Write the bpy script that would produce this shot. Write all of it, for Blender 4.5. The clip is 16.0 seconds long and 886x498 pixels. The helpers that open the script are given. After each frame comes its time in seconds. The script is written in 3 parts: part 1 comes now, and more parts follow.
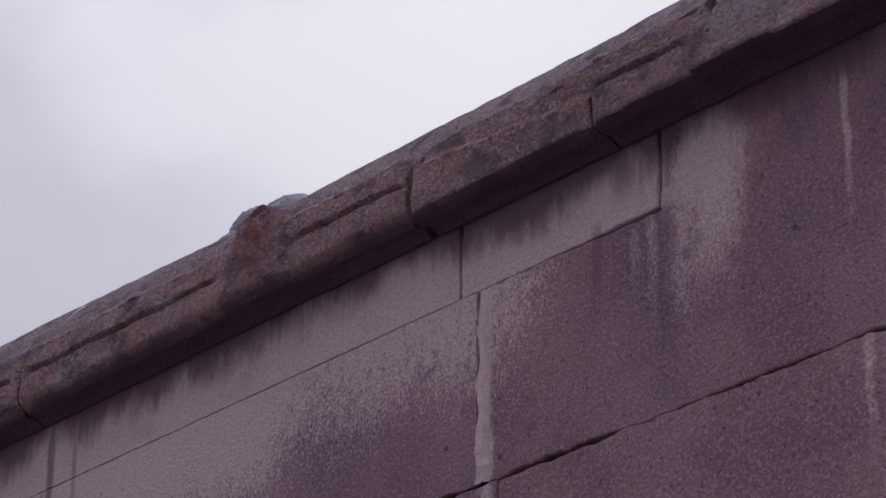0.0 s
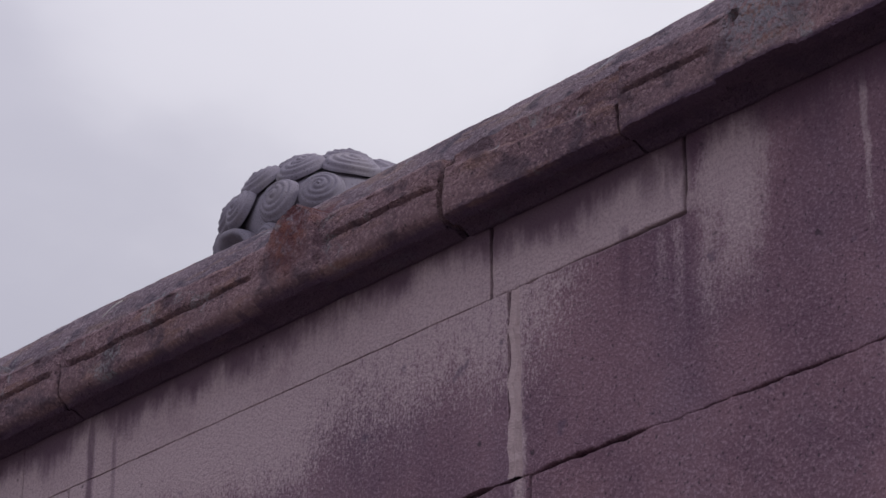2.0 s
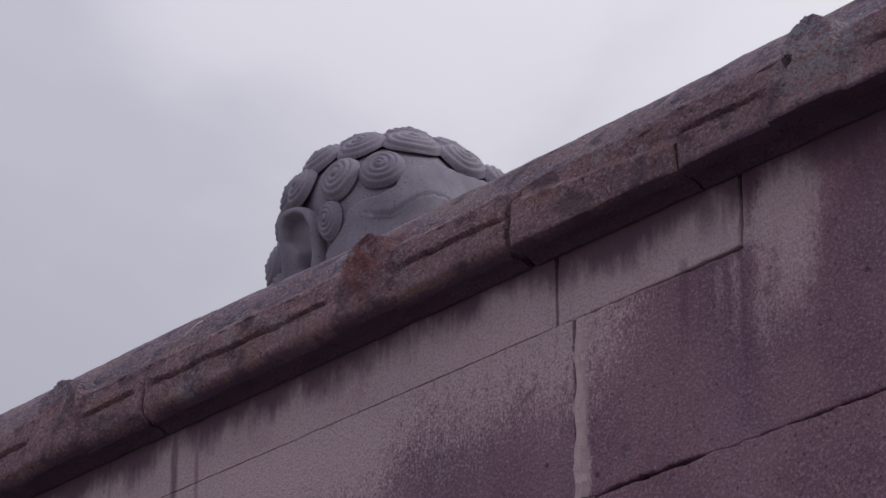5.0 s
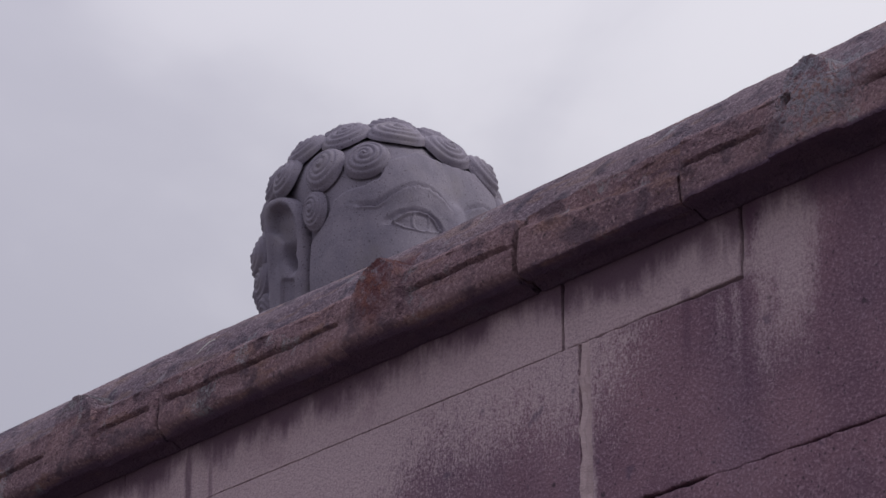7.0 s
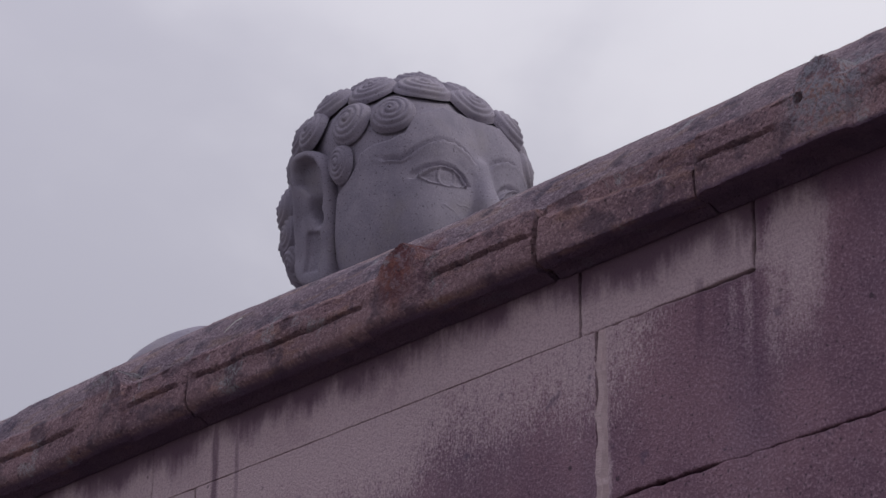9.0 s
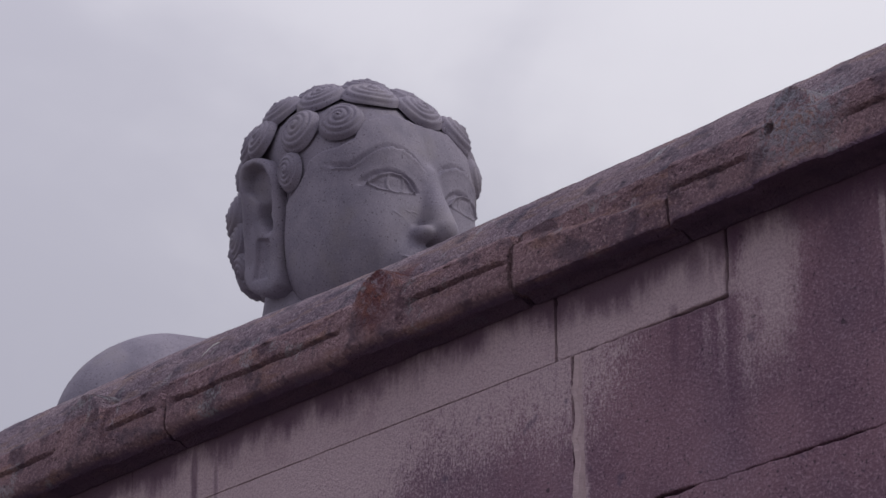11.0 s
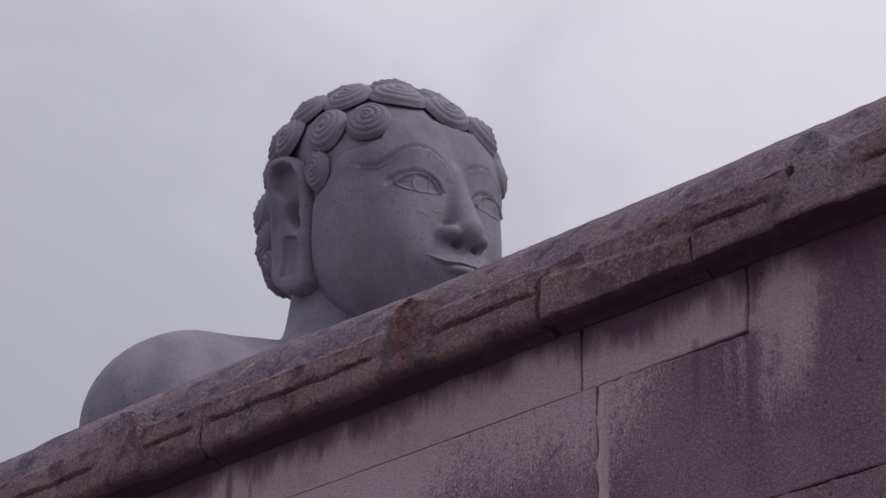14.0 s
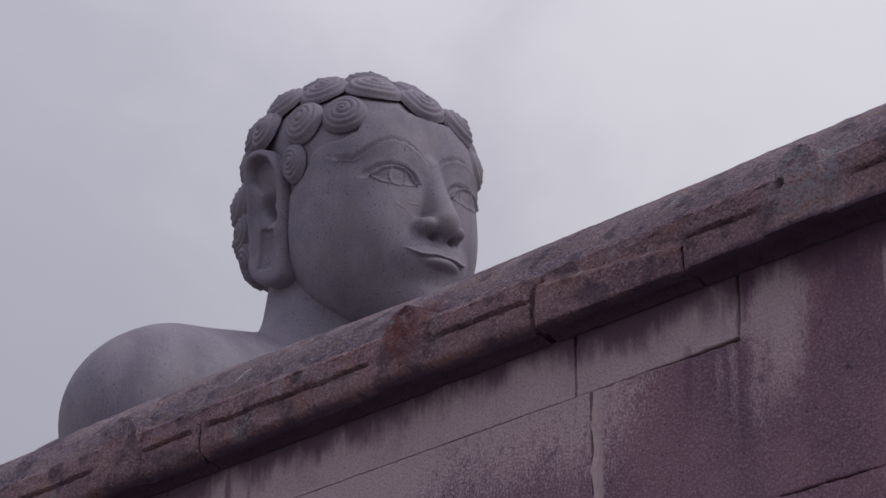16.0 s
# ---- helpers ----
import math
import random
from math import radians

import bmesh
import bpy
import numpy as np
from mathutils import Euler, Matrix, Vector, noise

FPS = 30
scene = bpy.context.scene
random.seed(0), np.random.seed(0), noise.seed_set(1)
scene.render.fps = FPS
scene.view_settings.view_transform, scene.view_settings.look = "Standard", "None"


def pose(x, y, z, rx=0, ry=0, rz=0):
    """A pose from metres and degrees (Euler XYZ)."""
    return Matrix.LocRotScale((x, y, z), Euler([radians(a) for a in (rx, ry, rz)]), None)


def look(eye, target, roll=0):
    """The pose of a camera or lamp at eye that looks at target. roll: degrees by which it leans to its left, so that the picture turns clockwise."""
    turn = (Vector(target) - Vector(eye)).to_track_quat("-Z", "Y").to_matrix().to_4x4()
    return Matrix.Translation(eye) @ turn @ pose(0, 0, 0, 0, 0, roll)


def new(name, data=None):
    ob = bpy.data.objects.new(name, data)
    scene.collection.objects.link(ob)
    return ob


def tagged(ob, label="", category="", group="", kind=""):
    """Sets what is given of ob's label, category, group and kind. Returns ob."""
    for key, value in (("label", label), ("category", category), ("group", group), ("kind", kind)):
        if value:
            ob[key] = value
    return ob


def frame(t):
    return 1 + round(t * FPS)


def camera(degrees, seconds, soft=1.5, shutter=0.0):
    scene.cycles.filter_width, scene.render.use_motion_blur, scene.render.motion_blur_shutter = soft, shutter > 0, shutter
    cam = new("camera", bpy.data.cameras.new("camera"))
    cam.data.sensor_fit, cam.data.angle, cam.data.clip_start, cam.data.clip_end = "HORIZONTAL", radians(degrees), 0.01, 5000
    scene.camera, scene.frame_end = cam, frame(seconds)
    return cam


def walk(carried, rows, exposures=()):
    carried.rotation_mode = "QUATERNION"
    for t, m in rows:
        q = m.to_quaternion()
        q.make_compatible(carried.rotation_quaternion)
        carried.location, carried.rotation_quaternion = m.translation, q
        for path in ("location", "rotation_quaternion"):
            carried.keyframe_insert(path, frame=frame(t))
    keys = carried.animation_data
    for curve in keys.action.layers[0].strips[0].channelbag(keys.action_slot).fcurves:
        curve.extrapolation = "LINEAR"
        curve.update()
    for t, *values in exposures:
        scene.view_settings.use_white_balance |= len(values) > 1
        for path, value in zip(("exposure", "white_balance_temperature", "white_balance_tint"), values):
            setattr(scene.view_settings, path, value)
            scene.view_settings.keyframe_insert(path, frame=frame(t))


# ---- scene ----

# ---------------------------------------------------------------- camera
# seconds, eye x, y, z, turn to the left, tilt upwards, lean
ROWS = [
    (0, 3.946, -3.484, 1.595, 48.50, 25.76, 0.53),
    (0.5, 3.986, -3.519, 1.620, 48.55, 25.06, 0.26),
    (1, 4.015, -3.563, 1.617, 48.54, 24.74, 0.19),
    (1.5, 4.041, -3.599, 1.614, 48.64, 24.68, 0.18),
    (2, 4.065, -3.659, 1.616, 48.61, 24.73, 0.01),
    (2.5, 4.093, -3.722, 1.614, 48.59, 24.84, -0.07),
    (3, 4.130, -3.770, 1.623, 48.81, 24.85, -0.05),
    (3.5, 4.165, -3.803, 1.622, 49.16, 24.80, 0.13),
    (4, 4.218, -3.835, 1.618, 49.65, 24.55, 0.29),
    (4.2, 4.235, -3.841, 1.619, 49.85, 24.40, 0.38),
    (6.3, 4.395, -4.039, 1.625, 49.67, 23.57, -0.18),
    (6.5, 4.407, -4.060, 1.624, 49.54, 23.62, -0.18),
    (7, 4.446, -4.114, 1.625, 49.34, 23.58, -0.12),
    (7.5, 4.486, -4.152, 1.629, 49.40, 23.38, 0.00),
    (8, 4.532, -4.182, 1.631, 49.67, 23.08, 0.19),
    (8.5, 4.577, -4.211, 1.636, 49.90, 22.74, 0.40),
    (9, 4.613, -4.244, 1.644, 49.88, 22.48, 0.46),
    (9.5, 4.634, -4.284, 1.646, 49.56, 22.48, 0.32),
    (11.8, 4.712, -4.472, 1.652, 48.38, 22.42, -0.62),
    (12, 4.725, -4.485, 1.649, 48.49, 22.42, -0.32),
    (12.5, 4.769, -4.515, 1.646, 48.80, 22.38, -0.06),
    (13, 4.808, -4.538, 1.651, 49.07, 22.29, 0.20),
    (13.5, 4.840, -4.564, 1.654, 49.18, 22.24, 0.28),
    (14, 4.858, -4.593, 1.657, 49.12, 22.24, 0.23),
    (14.5, 4.878, -4.631, 1.653, 48.96, 22.28, 0.02),
    (15, 4.899, -4.676, 1.648, 48.73, 22.27, -0.05),
    (15.5, 4.916, -4.713, 1.649, 48.56, 22.16, -0.25),
    (16, 4.943, -4.755, 1.649, 48.48, 21.97, -0.27),
]


def aim(x, y, z, turn, tilt, lean):
    a, b = radians(turn), radians(tilt)
    ahead = Vector((-math.sin(a) * math.cos(b), math.cos(a) * math.cos(b), math.sin(b)))
    eye = Vector((x, y, z))
    return look(eye, eye + ahead, lean)


cam = camera(17.127, 16.0, soft=1.5)
walk(cam, [(r[0], aim(*r[1:])) for r in ROWS], exposures=[(0, 0.17), (1.5, 0.15), (3, 0.07), (4, 0.04), (6.5, 0.05), (9.5, 0.05), (12, 0.06), (14, 0.0), (16, -0.06)])

# ---------------------------------------------------------------- world and sun: an overcast sky
SUN_FROM = Vector((0.62, 0.42, 0.75)).normalized()

world = bpy.data.worlds.new("overcast")
scene.world = world
world.use_nodes = True


class Nodes:
    """Short hand for wiring shader nodes."""

    def __init__(self, tree):
        self.t = tree
        self.t.nodes.clear()

    def add(self, kind, **props):
        n = self.t.nodes.new(kind)
        for k, v in props.items():
            if k == "operation":
                n.operation = v
            elif k == "data_type":
                n.data_type = v
            elif k == "blend_type":
                n.blend_type = v
            elif k == "feature":
                n.feature = v
        return n

    def plug(self, socket, value):
        if isinstance(value, bpy.types.NodeSocket):
            self.t.links.new(value, socket)
        else:
            socket.default_value = value

    def math(self, op, a, b=0.0, clamp=False):
        n = self.add("ShaderNodeMath", operation=op)
        n.use_clamp = clamp
        self.plug(n.inputs[0], a)
        self.plug(n.inputs[1], b)
        return n.outputs[0]

    def vec(self, op, a, b=(0, 0, 0)):
        n = self.add("ShaderNodeVectorMath", operation=op)
        self.plug(n.inputs[0], a)
        self.plug(n.inputs[1], b)
        return n.outputs["Value"] if op in ("DOT_PRODUCT", "LENGTH", "DISTANCE") else n.outputs["Vector"]

    def noise(self, where, scale, detail=4.0, rough=0.55, warp=0.0):
        n = self.add("ShaderNodeTexNoise")
        self.plug(n.inputs["Vector"], where)
        n.inputs["Scale"].default_value = scale
        n.inputs["Detail"].default_value = detail
        n.inputs["Roughness"].default_value = rough
        n.inputs["Distortion"].default_value = warp
        return n.outputs["Fac"]

    def cells(self, where, scale):
        n = self.add("ShaderNodeTexVoronoi")
        self.plug(n.inputs["Vector"], where)
        n.inputs["Scale"].default_value = scale
        return n.outputs["Color"]

    def span(self, value, lo, hi, a=0.0, b=1.0):
        n = self.add("ShaderNodeMapRange")
        n.interpolation_type = "SMOOTHSTEP"
        self.plug(n.inputs[0], value)
        for i, v in enumerate((lo, hi, a, b)):
            n.inputs[1 + i].default_value = v
        return n.outputs[0]

    def mix(self, fac, a, b, how="MIX"):
        n = self.add("ShaderNodeMix", data_type="RGBA", blend_type=how)
        self.plug(n.inputs[0], fac)
        for s, v in ((n.inputs[6], a), (n.inputs[7], b)):
            self.plug(s, (*v, 1.0) if isinstance(v, tuple) else v)
        return n.outputs[2]

    def parts(self, v):
        n = self.add("ShaderNodeSeparateXYZ")
        self.plug(n.inputs[0], v)
        return n.outputs

    def bump(self, height, strength, distance, below=None):
        n = self.add("ShaderNodeBump")
        self.plug(n.inputs["Height"], height)
        n.inputs["Strength"].default_value = strength
        n.inputs["Distance"].default_value = distance
        if below is not None:
            self.plug(n.inputs["Normal"], below)
        return n.outputs[0]


w = Nodes(world.node_tree)
way = w.add("ShaderNodeTexCoord").outputs["Generated"]
sky = w.add("ShaderNodeTexSky")
sky.sky_type, sky.sun_disc = "NISHITA", False
sky.sun_elevation = math.asin(SUN_FROM.z)
sky.sun_rotation = math.atan2(SUN_FROM.x, SUN_FROM.y)
sunward = w.span(w.vec("DOT_PRODUCT", way, tuple(Vector((0.10, 0.80, 0.60)).normalized())), 0.46, 0.82)
billow = w.noise(way, 5.0, 5.0, 0.5, 0.3)
wisps = w.noise(w.vec("MULTIPLY", way, (1, 1, 1.6)), 14.0, 5.0, 0.55, 0.4)
cloud = w.math("ADD", w.math("MULTIPLY", w.span(billow, 0.3, 0.7), 0.6), w.math("MULTIPLY", wisps, 0.4))
grey = w.mix(sunward, (5.45, 5.3, 6.15), (6.75, 6.58, 7.25))
grey = w.mix(w.span(cloud, 0.2, 0.85), w.mix(1.0, grey, (0.88, 0.88, 0.9), "MULTIPLY"), w.mix(1.0, grey, (1.12, 1.12, 1.10), "MULTIPLY"))
# an overcast sky is about three times as bright overhead as at the horizon
rise = w.math("MULTIPLY_ADD", w.math("MAXIMUM", w.parts(way)[2], 0.0), 1.087)
rise.node.inputs[2].default_value = 0.543
grey = w.vec("SCALE", grey)
w.plug(grey.node.inputs["Scale"], rise)
shade = w.mix(0.93, sky.outputs[0], grey)
back = w.add("ShaderNodeBackground")
w.plug(back.inputs[0], shade)
back.inputs[1].default_value = 0.1
w.plug(w.add("ShaderNodeOutputWorld").inputs[0], back.outputs[0])

lamp = bpy.data.lights.new("sun", "SUN")
lamp.energy, lamp.angle, lamp.color = 1.1, radians(18), (1.0, 0.96, 0.92)
sun = new("sun", lamp)
sun.matrix_world = look(SUN_FROM * 60, (0, 0, 0))


# ---------------------------------------------------------------- materials
def stuff(name):
    m = bpy.data.materials.new(name)
    m.use_nodes = True
    return m, Nodes(m.node_tree)


def finish(n, colour, rough, normal):
    b = n.add("ShaderNodeBsdfPrincipled")
    n.plug(b.inputs["Base Color"], colour)
    n.plug(b.inputs["Roughness"], rough)
    b.inputs["Specular IOR Level"].default_value = 0.25
    n.plug(b.inputs["Normal"], normal)
    n.plug(n.add("ShaderNodeOutputMaterial").inputs[0], b.outputs[0])


def crystals(n, at, dark, mid, light, size=210.0):
    """Granite: mottled tone, mineral grains, dark and pale specks."""
    c = n.mix(n.span(n.noise(at, 3.0, 5.0), 0.35, 0.65), mid, dark)
    fine = n.noise(at, size, 3.0, 0.7)
    c = n.mix(n.math("MULTIPLY", n.span(fine, 0.46, 0.68), 0.5), c, light)
    c = n.mix(n.math("MULTIPLY", n.span(n.noise(at, size * 0.8, 2.0), 0.40, 0.28), 0.7), c, (0.055, 0.045, 0.06))
    c = n.mix(n.math("MULTIPLY", n.span(n.noise(at, size * 0.28, 3.0, 0.6), 0.58, 0.74), 0.45), c, dark)
    return c, fine


def column(n, x, z, at, middle, width, top, bottom, fade=0.12):
    """A stain that has run down the wall: around x = middle, from top to bottom."""
    wander = n.math("MULTIPLY", n.math("SUBTRACT", n.noise(at, 9.0, 4.0), 0.5), width * 1.6)
    off = n.math("ABSOLUTE", n.math("SUBTRACT", n.math("ADD", x, wander), middle))
    a = n.span(off, width, width * 0.25)
    b = n.math("MULTIPLY", n.span(z, bottom, bottom + fade * 2.0), n.span(z, top + fade * 0.2, top - fade * 0.2))
    return n.math("MULTIPLY", a, b)


def wall_granite():
    m, n = stuff("weathered_wall_granite")
    at = n.add("ShaderNodeNewGeometry").outputs["Position"]
    x, _, z = n.parts(at)
    own = n.add("ShaderNodeObjectInfo").outputs["Random"]
    c, fine = crystals(n, at, (0.214, 0.122, 0.166), (0.314, 0.183, 0.225), (0.54, 0.370, 0.435), 135.0)
    c = n.mix(n.math("MULTIPLY", own, 0.35), c, n.mix(1.0, c, (0.80, 0.84, 0.92), "MULTIPLY"))
    c = n.mix(n.span(n.noise(n.vec("MULTIPLY", at, (2.2, 2.2, 1.2)), 1.0, 4.0, 0.6), 0.40, 0.62, 0.0, 0.7), c, n.mix(1.0, c, (0.88, 0.95, 1.0), "MULTIPLY"))
    runs = n.noise(n.vec("MULTIPLY", at, (16.0, 16.0, 1.3)), 1.0, 5.0, 0.6)
    patch = n.noise(at, 5.5, 5.0, 0.6)
    grain = n.span(n.noise(at, 95.0, 3.0, 0.75), 0.40, 0.60)
    # pale lime wash over the narrow top course, flaking
    band = n.math("MULTIPLY", n.span(z, 3.992, 4.010), n.span(x, 0.64, 0.60))
    lime = n.math("MULTIPLY", band, n.span(n.math("ADD", patch, n.math("MULTIPLY", runs, 0.35)), 0.42, 0.72, 0.60, 0.85))
    # salts leached out below the joint: dense there, breaking up into single grains
    drift = n.math("MULTIPLY", n.math("SUBTRACT", n.noise(n.vec("MULTIPLY", at, (4.0, 4.0, 2.5)), 1.0, 3.0, 0.5), 0.5), 0.34)
    below = n.math("MULTIPLY", n.span(n.math("ADD", z, drift), 3.60, 4.03), n.span(z, 4.03, 4.0))
    speck = n.math("ADD", n.math("MULTIPLY", n.noise(n.vec("MULTIPLY", at, (1.0, 1.0, 0.7)), 165.0, 2.0, 0.7), 0.65), n.math("MULTIPLY", n.noise(n.vec("MULTIPLY", at, (1.0, 1.0, 0.5)), 45.0, 3.0, 0.7), 0.35))
    reach = n.math("MULTIPLY", below, n.math("ADD", n.span(x, 0.50, 0.13, 0.0, 0.85), n.span(x, -0.3, -1.2, 0.0, 0.5)))
    salt = n.math("MULTIPLY", n.span(n.math("ADD", speck, n.math("MULTIPLY", reach, 0.37)), 0.60, 0.82, 0.0, 0.85), n.span(reach, 0.0, 0.15))
    pale = n.math("MAXIMUM", lime, salt)
    for middle, width, top, bottom, much in (
        (1.055, 0.013, 4.13, 3.72, 0.7), (1.075, 0.018, 3.60, 3.30, 0.7), (0.725, 0.125, 4.22, 3.70, 0.9), (0.80, 0.035, 4.18, 3.78, 0.7),
        (0.585, 0.022, 4.0, 3.70, 0.45), (0.135, 0.030, 4.01, 3.2, 0.75), (0.54, 0.02, 4.0, 3.75, 0.45), (0.66, 0.03, 4.05, 3.62, 0.5),
        (-0.73, 0.05, 4.0, 3.65, 0.6), (-0.05, 0.05, 4.0, 3.72, 0.35), (-1.18, 0.05, 4.16, 3.6, 0.5)):
        one = n.math("MULTIPLY", column(n, x, z, at, middle, width, top, bottom, 0.16), much)
        grains = n.span(n.math("ADD", speck, n.math("MULTIPLY", one, 0.48)), 0.50, 0.95, 0.0, 0.85)
        pale = n.math("MAXIMUM", pale, n.math("MULTIPLY", grains, n.span(one, 0.0, 0.12)))
    chalk = n.mix(n.math("MULTIPLY", n.span(n.noise(at, 130.0, 4.0, 0.75), 0.55, 0.38), 0.55), (0.65, 0.515, 0.550), (0.37, 0.265, 0.305))
    c = n.mix(pale, c, chalk)
    # damp and soot that drip from under the coping
    fine_runs = n.noise(n.vec("MULTIPLY", at, (60.0, 60.0, 5.0)), 1.0, 4.0, 0.6)
    blot = n.noise(n.vec("MULTIPLY", at, (5.0, 5.0, 3.0)), 1.0, 5.0, 0.65)
    fringe = n.math("ADD", n.math("MULTIPLY", n.math("SUBTRACT", blot, 0.5), 0.28), n.math("MULTIPLY", n.math("SUBTRACT", fine_runs, 0.5), 0.055))
    edge = n.math("ADD", z, n.math("ADD", fringe, n.math("MULTIPLY", n.math("SUBTRACT", runs, 0.5), 0.03)))
    wet = n.math("MULTIPLY", n.span(edge, 4.062, 4.156), 0.88)
    for middle, width, top, bottom, much in (
        (-1.335, 0.022, 4.17, 3.5, 0.75), (0.515, 0.045, 4.17, 4.02, 0.75), (0.405, 0.012, 4.17, 4.05, 0.7), (0.345, 0.016, 4.17, 4.07, 0.75),
        (0.56, 0.012, 4.17, 4.0, 0.5), (0.30, 0.03, 4.17, 4.085, 0.75), (0.20, 0.025, 4.17, 4.08, 0.6), (0.115, 0.045, 4.17, 4.06, 0.8), (0.95, 0.14, 4.25, 3.95, 0.35), (1.20, 0.20, 4.25, 3.85, 0.4), (0.605, 0.012, 4.2, 3.66, 0.25),
        (-1.24, 0.012, 4.17, 3.8, 0.45), (-0.75, 0.012, 4.17, 4.06, 0.4), (0.44, 0.02, 4.03, 3.80, 0.4), (0.62, 0.02, 4.0, 3.7, 0.15)):
        wet = n.math("MAXIMUM", wet, n.math("MULTIPLY", n.math("MULTIPLY", column(n, x, z, at, middle, width, top, bottom, 0.06), much), n.span(fine_runs, 0.25, 0.5, 0.55, 1.0)))
    c = n.mix(wet, c, (0.125, 0.066, 0.110))
    blots = n.math("MULTIPLY", n.span(n.noise(at, 13.0, 3.0, 0.55), 0.655, 0.73), n.span(z, 4.02, 3.98))
    c = n.mix(n.math("MULTIPLY", blots, 0.55), c, (0.125, 0.095, 0.150))
    pits = n.span(n.noise(at, 21.0, 2.0, 0.4), 0.295, 0.235)
    c = n.mix(n.math("MULTIPLY", pits, 0.75), c, (0.06, 0.045, 0.06))
    rough = n.span(wet, 0.0, 1.0, 0.9, 0.75)
    nm = n.bump(n.noise(at, 7.0, 4.0), 0.35, 0.012)
    nm = n.bump(fine, 0.9, 0.008, nm)
    nm = n.bump(pits, -0.7, 0.006, nm)
    finish(n, c, rough, nm)
    return m


def coping_granite():
    m, n = stuff("lichened_coping_granite")
    at = n.add("ShaderNodeNewGeometry").outputs["Position"]
    x, y, z = n.parts(at)
    own = n.add("ShaderNodeObjectInfo").outputs["Random"]
    c, fine = crystals(n, at, (0.200, 0.134, 0.178), (0.320, 0.218, 0.256), (0.62, 0.465, 0.515), 105.0)
    c = n.mix(n.math("MULTIPLY", own, 0.4), c, n.mix(1.0, c, (0.82, 0.86, 0.95), "MULTIPLY"))
    streak = n.noise(n.vec("MULTIPLY", at, (3.0, 12.0, 12.0)), 1.6, 5.0, 0.6)
    c = n.mix(n.math("MULTIPLY", n.span(streak, 0.52, 0.66), 0.40), c, (0.36, 0.215, 0.16))
    c = n.mix(n.math("MULTIPLY", n.span(n.noise(at, 11.0, 5.0, 0.6), 0.50, 0.63), 0.72), c, (0.105, 0.080, 0.118))
    # browner on the upright faces, bleached grey on the slope that the rain washes
    slope = n.span(z, 4.322, 4.338)
    c = n.mix(n.math("MULTIPLY", slope, 0.75), n.mix(0.6, c, n.mix(1.0, c, (1.10, 0.97, 0.86), "MULTIPLY")), n.mix(1.0, c, (0.86, 0.98, 1.0), "MULTIPLY"))
    # grey-blue lichen crust in patches
    crust = n.math("MULTIPLY", n.span(n.noise(at, 8.0, 4.0, 0.6, 0.5), 0.61, 0.68), n.span(n.noise(at, 120.0, 3.0, 0.7), 0.38, 0.58))
    c = n.mix(n.math("MULTIPLY", crust, 0.6), c, (0.42, 0.43, 0.46))
    # orange algae on the carved gable, pale crust on the next one
    rust = n.span(n.vec("DISTANCE", n.vec("MULTIPLY", at, (1.0, 0.6, 0.65)), (-0.475, -0.05, 2.815)), 0.115, 0.03)
    rust = n.math("MULTIPLY", rust, n.span(n.noise(at, 40.0, 4.0, 0.75), 0.36, 0.55))
    c = n.mix(n.math("MULTIPLY", rust, 0.85), c, n.mix(n.span(n.noise(at, 25.0, 2.0), 0.45, 0.6), (0.150, 0.048, 0.052), (0.235, 0.078, 0.058)))
    frost = n.span(n.vec("DISTANCE", at, (0.92, -0.09, 4.31)), 0.17, 0.06)
    frost = n.math("MULTIPLY", frost, n.span(n.noise(at, 75.0, 3.0, 0.7), 0.40, 0.58))
    c = n.mix(n.math("MULTIPLY", frost, 0.75), c, (0.36, 0.36, 0.42))
    # shade of the soffit put into the colour, near the lower edge and beneath
    soffit_shade = n.span(n.math("ADD", z, n.math("MULTIPLY", n.math("SUBTRACT", streak, 0.5), 0.03)), 4.190, 4.174)
    c = n.mix(n.math("MULTIPLY", soffit_shade, 0.85), c, (0.105, 0.064, 0.118))
    nm = n.bump(n.noise(at, 22.0, 6.0, 0.65), 0.9, 0.022)
    nm = n.bump(n.noise(at, 110.0, 3.0, 0.7), 1.0, 0.014, nm)
    finish(n, c, 0.9, nm)
    return m


def statue_granite():
    m, n = stuff("polished_grey_granite")
    at = n.add("ShaderNodeNewGeometry").outputs["Position"]
    c, fine = crystals(n, at, (0.206, 0.185, 0.238), (0.258, 0.233, 0.290), (0.335, 0.302, 0.358), 60.0)
    wash = n.noise(n.vec("MULTIPLY", at, (1.6, 1.6, 0.5)), 1.1, 5.0, 0.6)
    c = n.mix(n.math("MULTIPLY", n.span(wash, 0.45, 0.70), 0.5), c, (0.148, 0.134, 0.182))
    c = n.mix(n.math("MULTIPLY", n.span(n.noise(at, 2.2, 4.0), 0.52, 0.72), 0.35), c, (0.245, 0.218, 0.222))
    spots = n.span(n.noise(at, 13.0, 2.0, 0.4), 0.30, 0.24)
    c = n.mix(n.math("MULTIPLY", spots, 0.16), c, (0.10, 0.09, 0.11))
    nm = n.bump(n.noise(at, 6.0, 4.0), 0.15, 0.03)
    nm = n.bump(fine, 0.25, 0.01, nm)
    finish(n, c, 0.72, nm)
    return m


def plain_mortar(name, dark, light, scale):
    m, n = stuff(name)
    at = n.add("ShaderNodeNewGeometry").outputs["Position"]
    c = n.mix(n.noise(at, scale, 5.0), dark, light)
    finish(n, c, 0.95, n.bump(n.noise(at, scale * 5, 4.0), 0.5, 0.01))
    return m


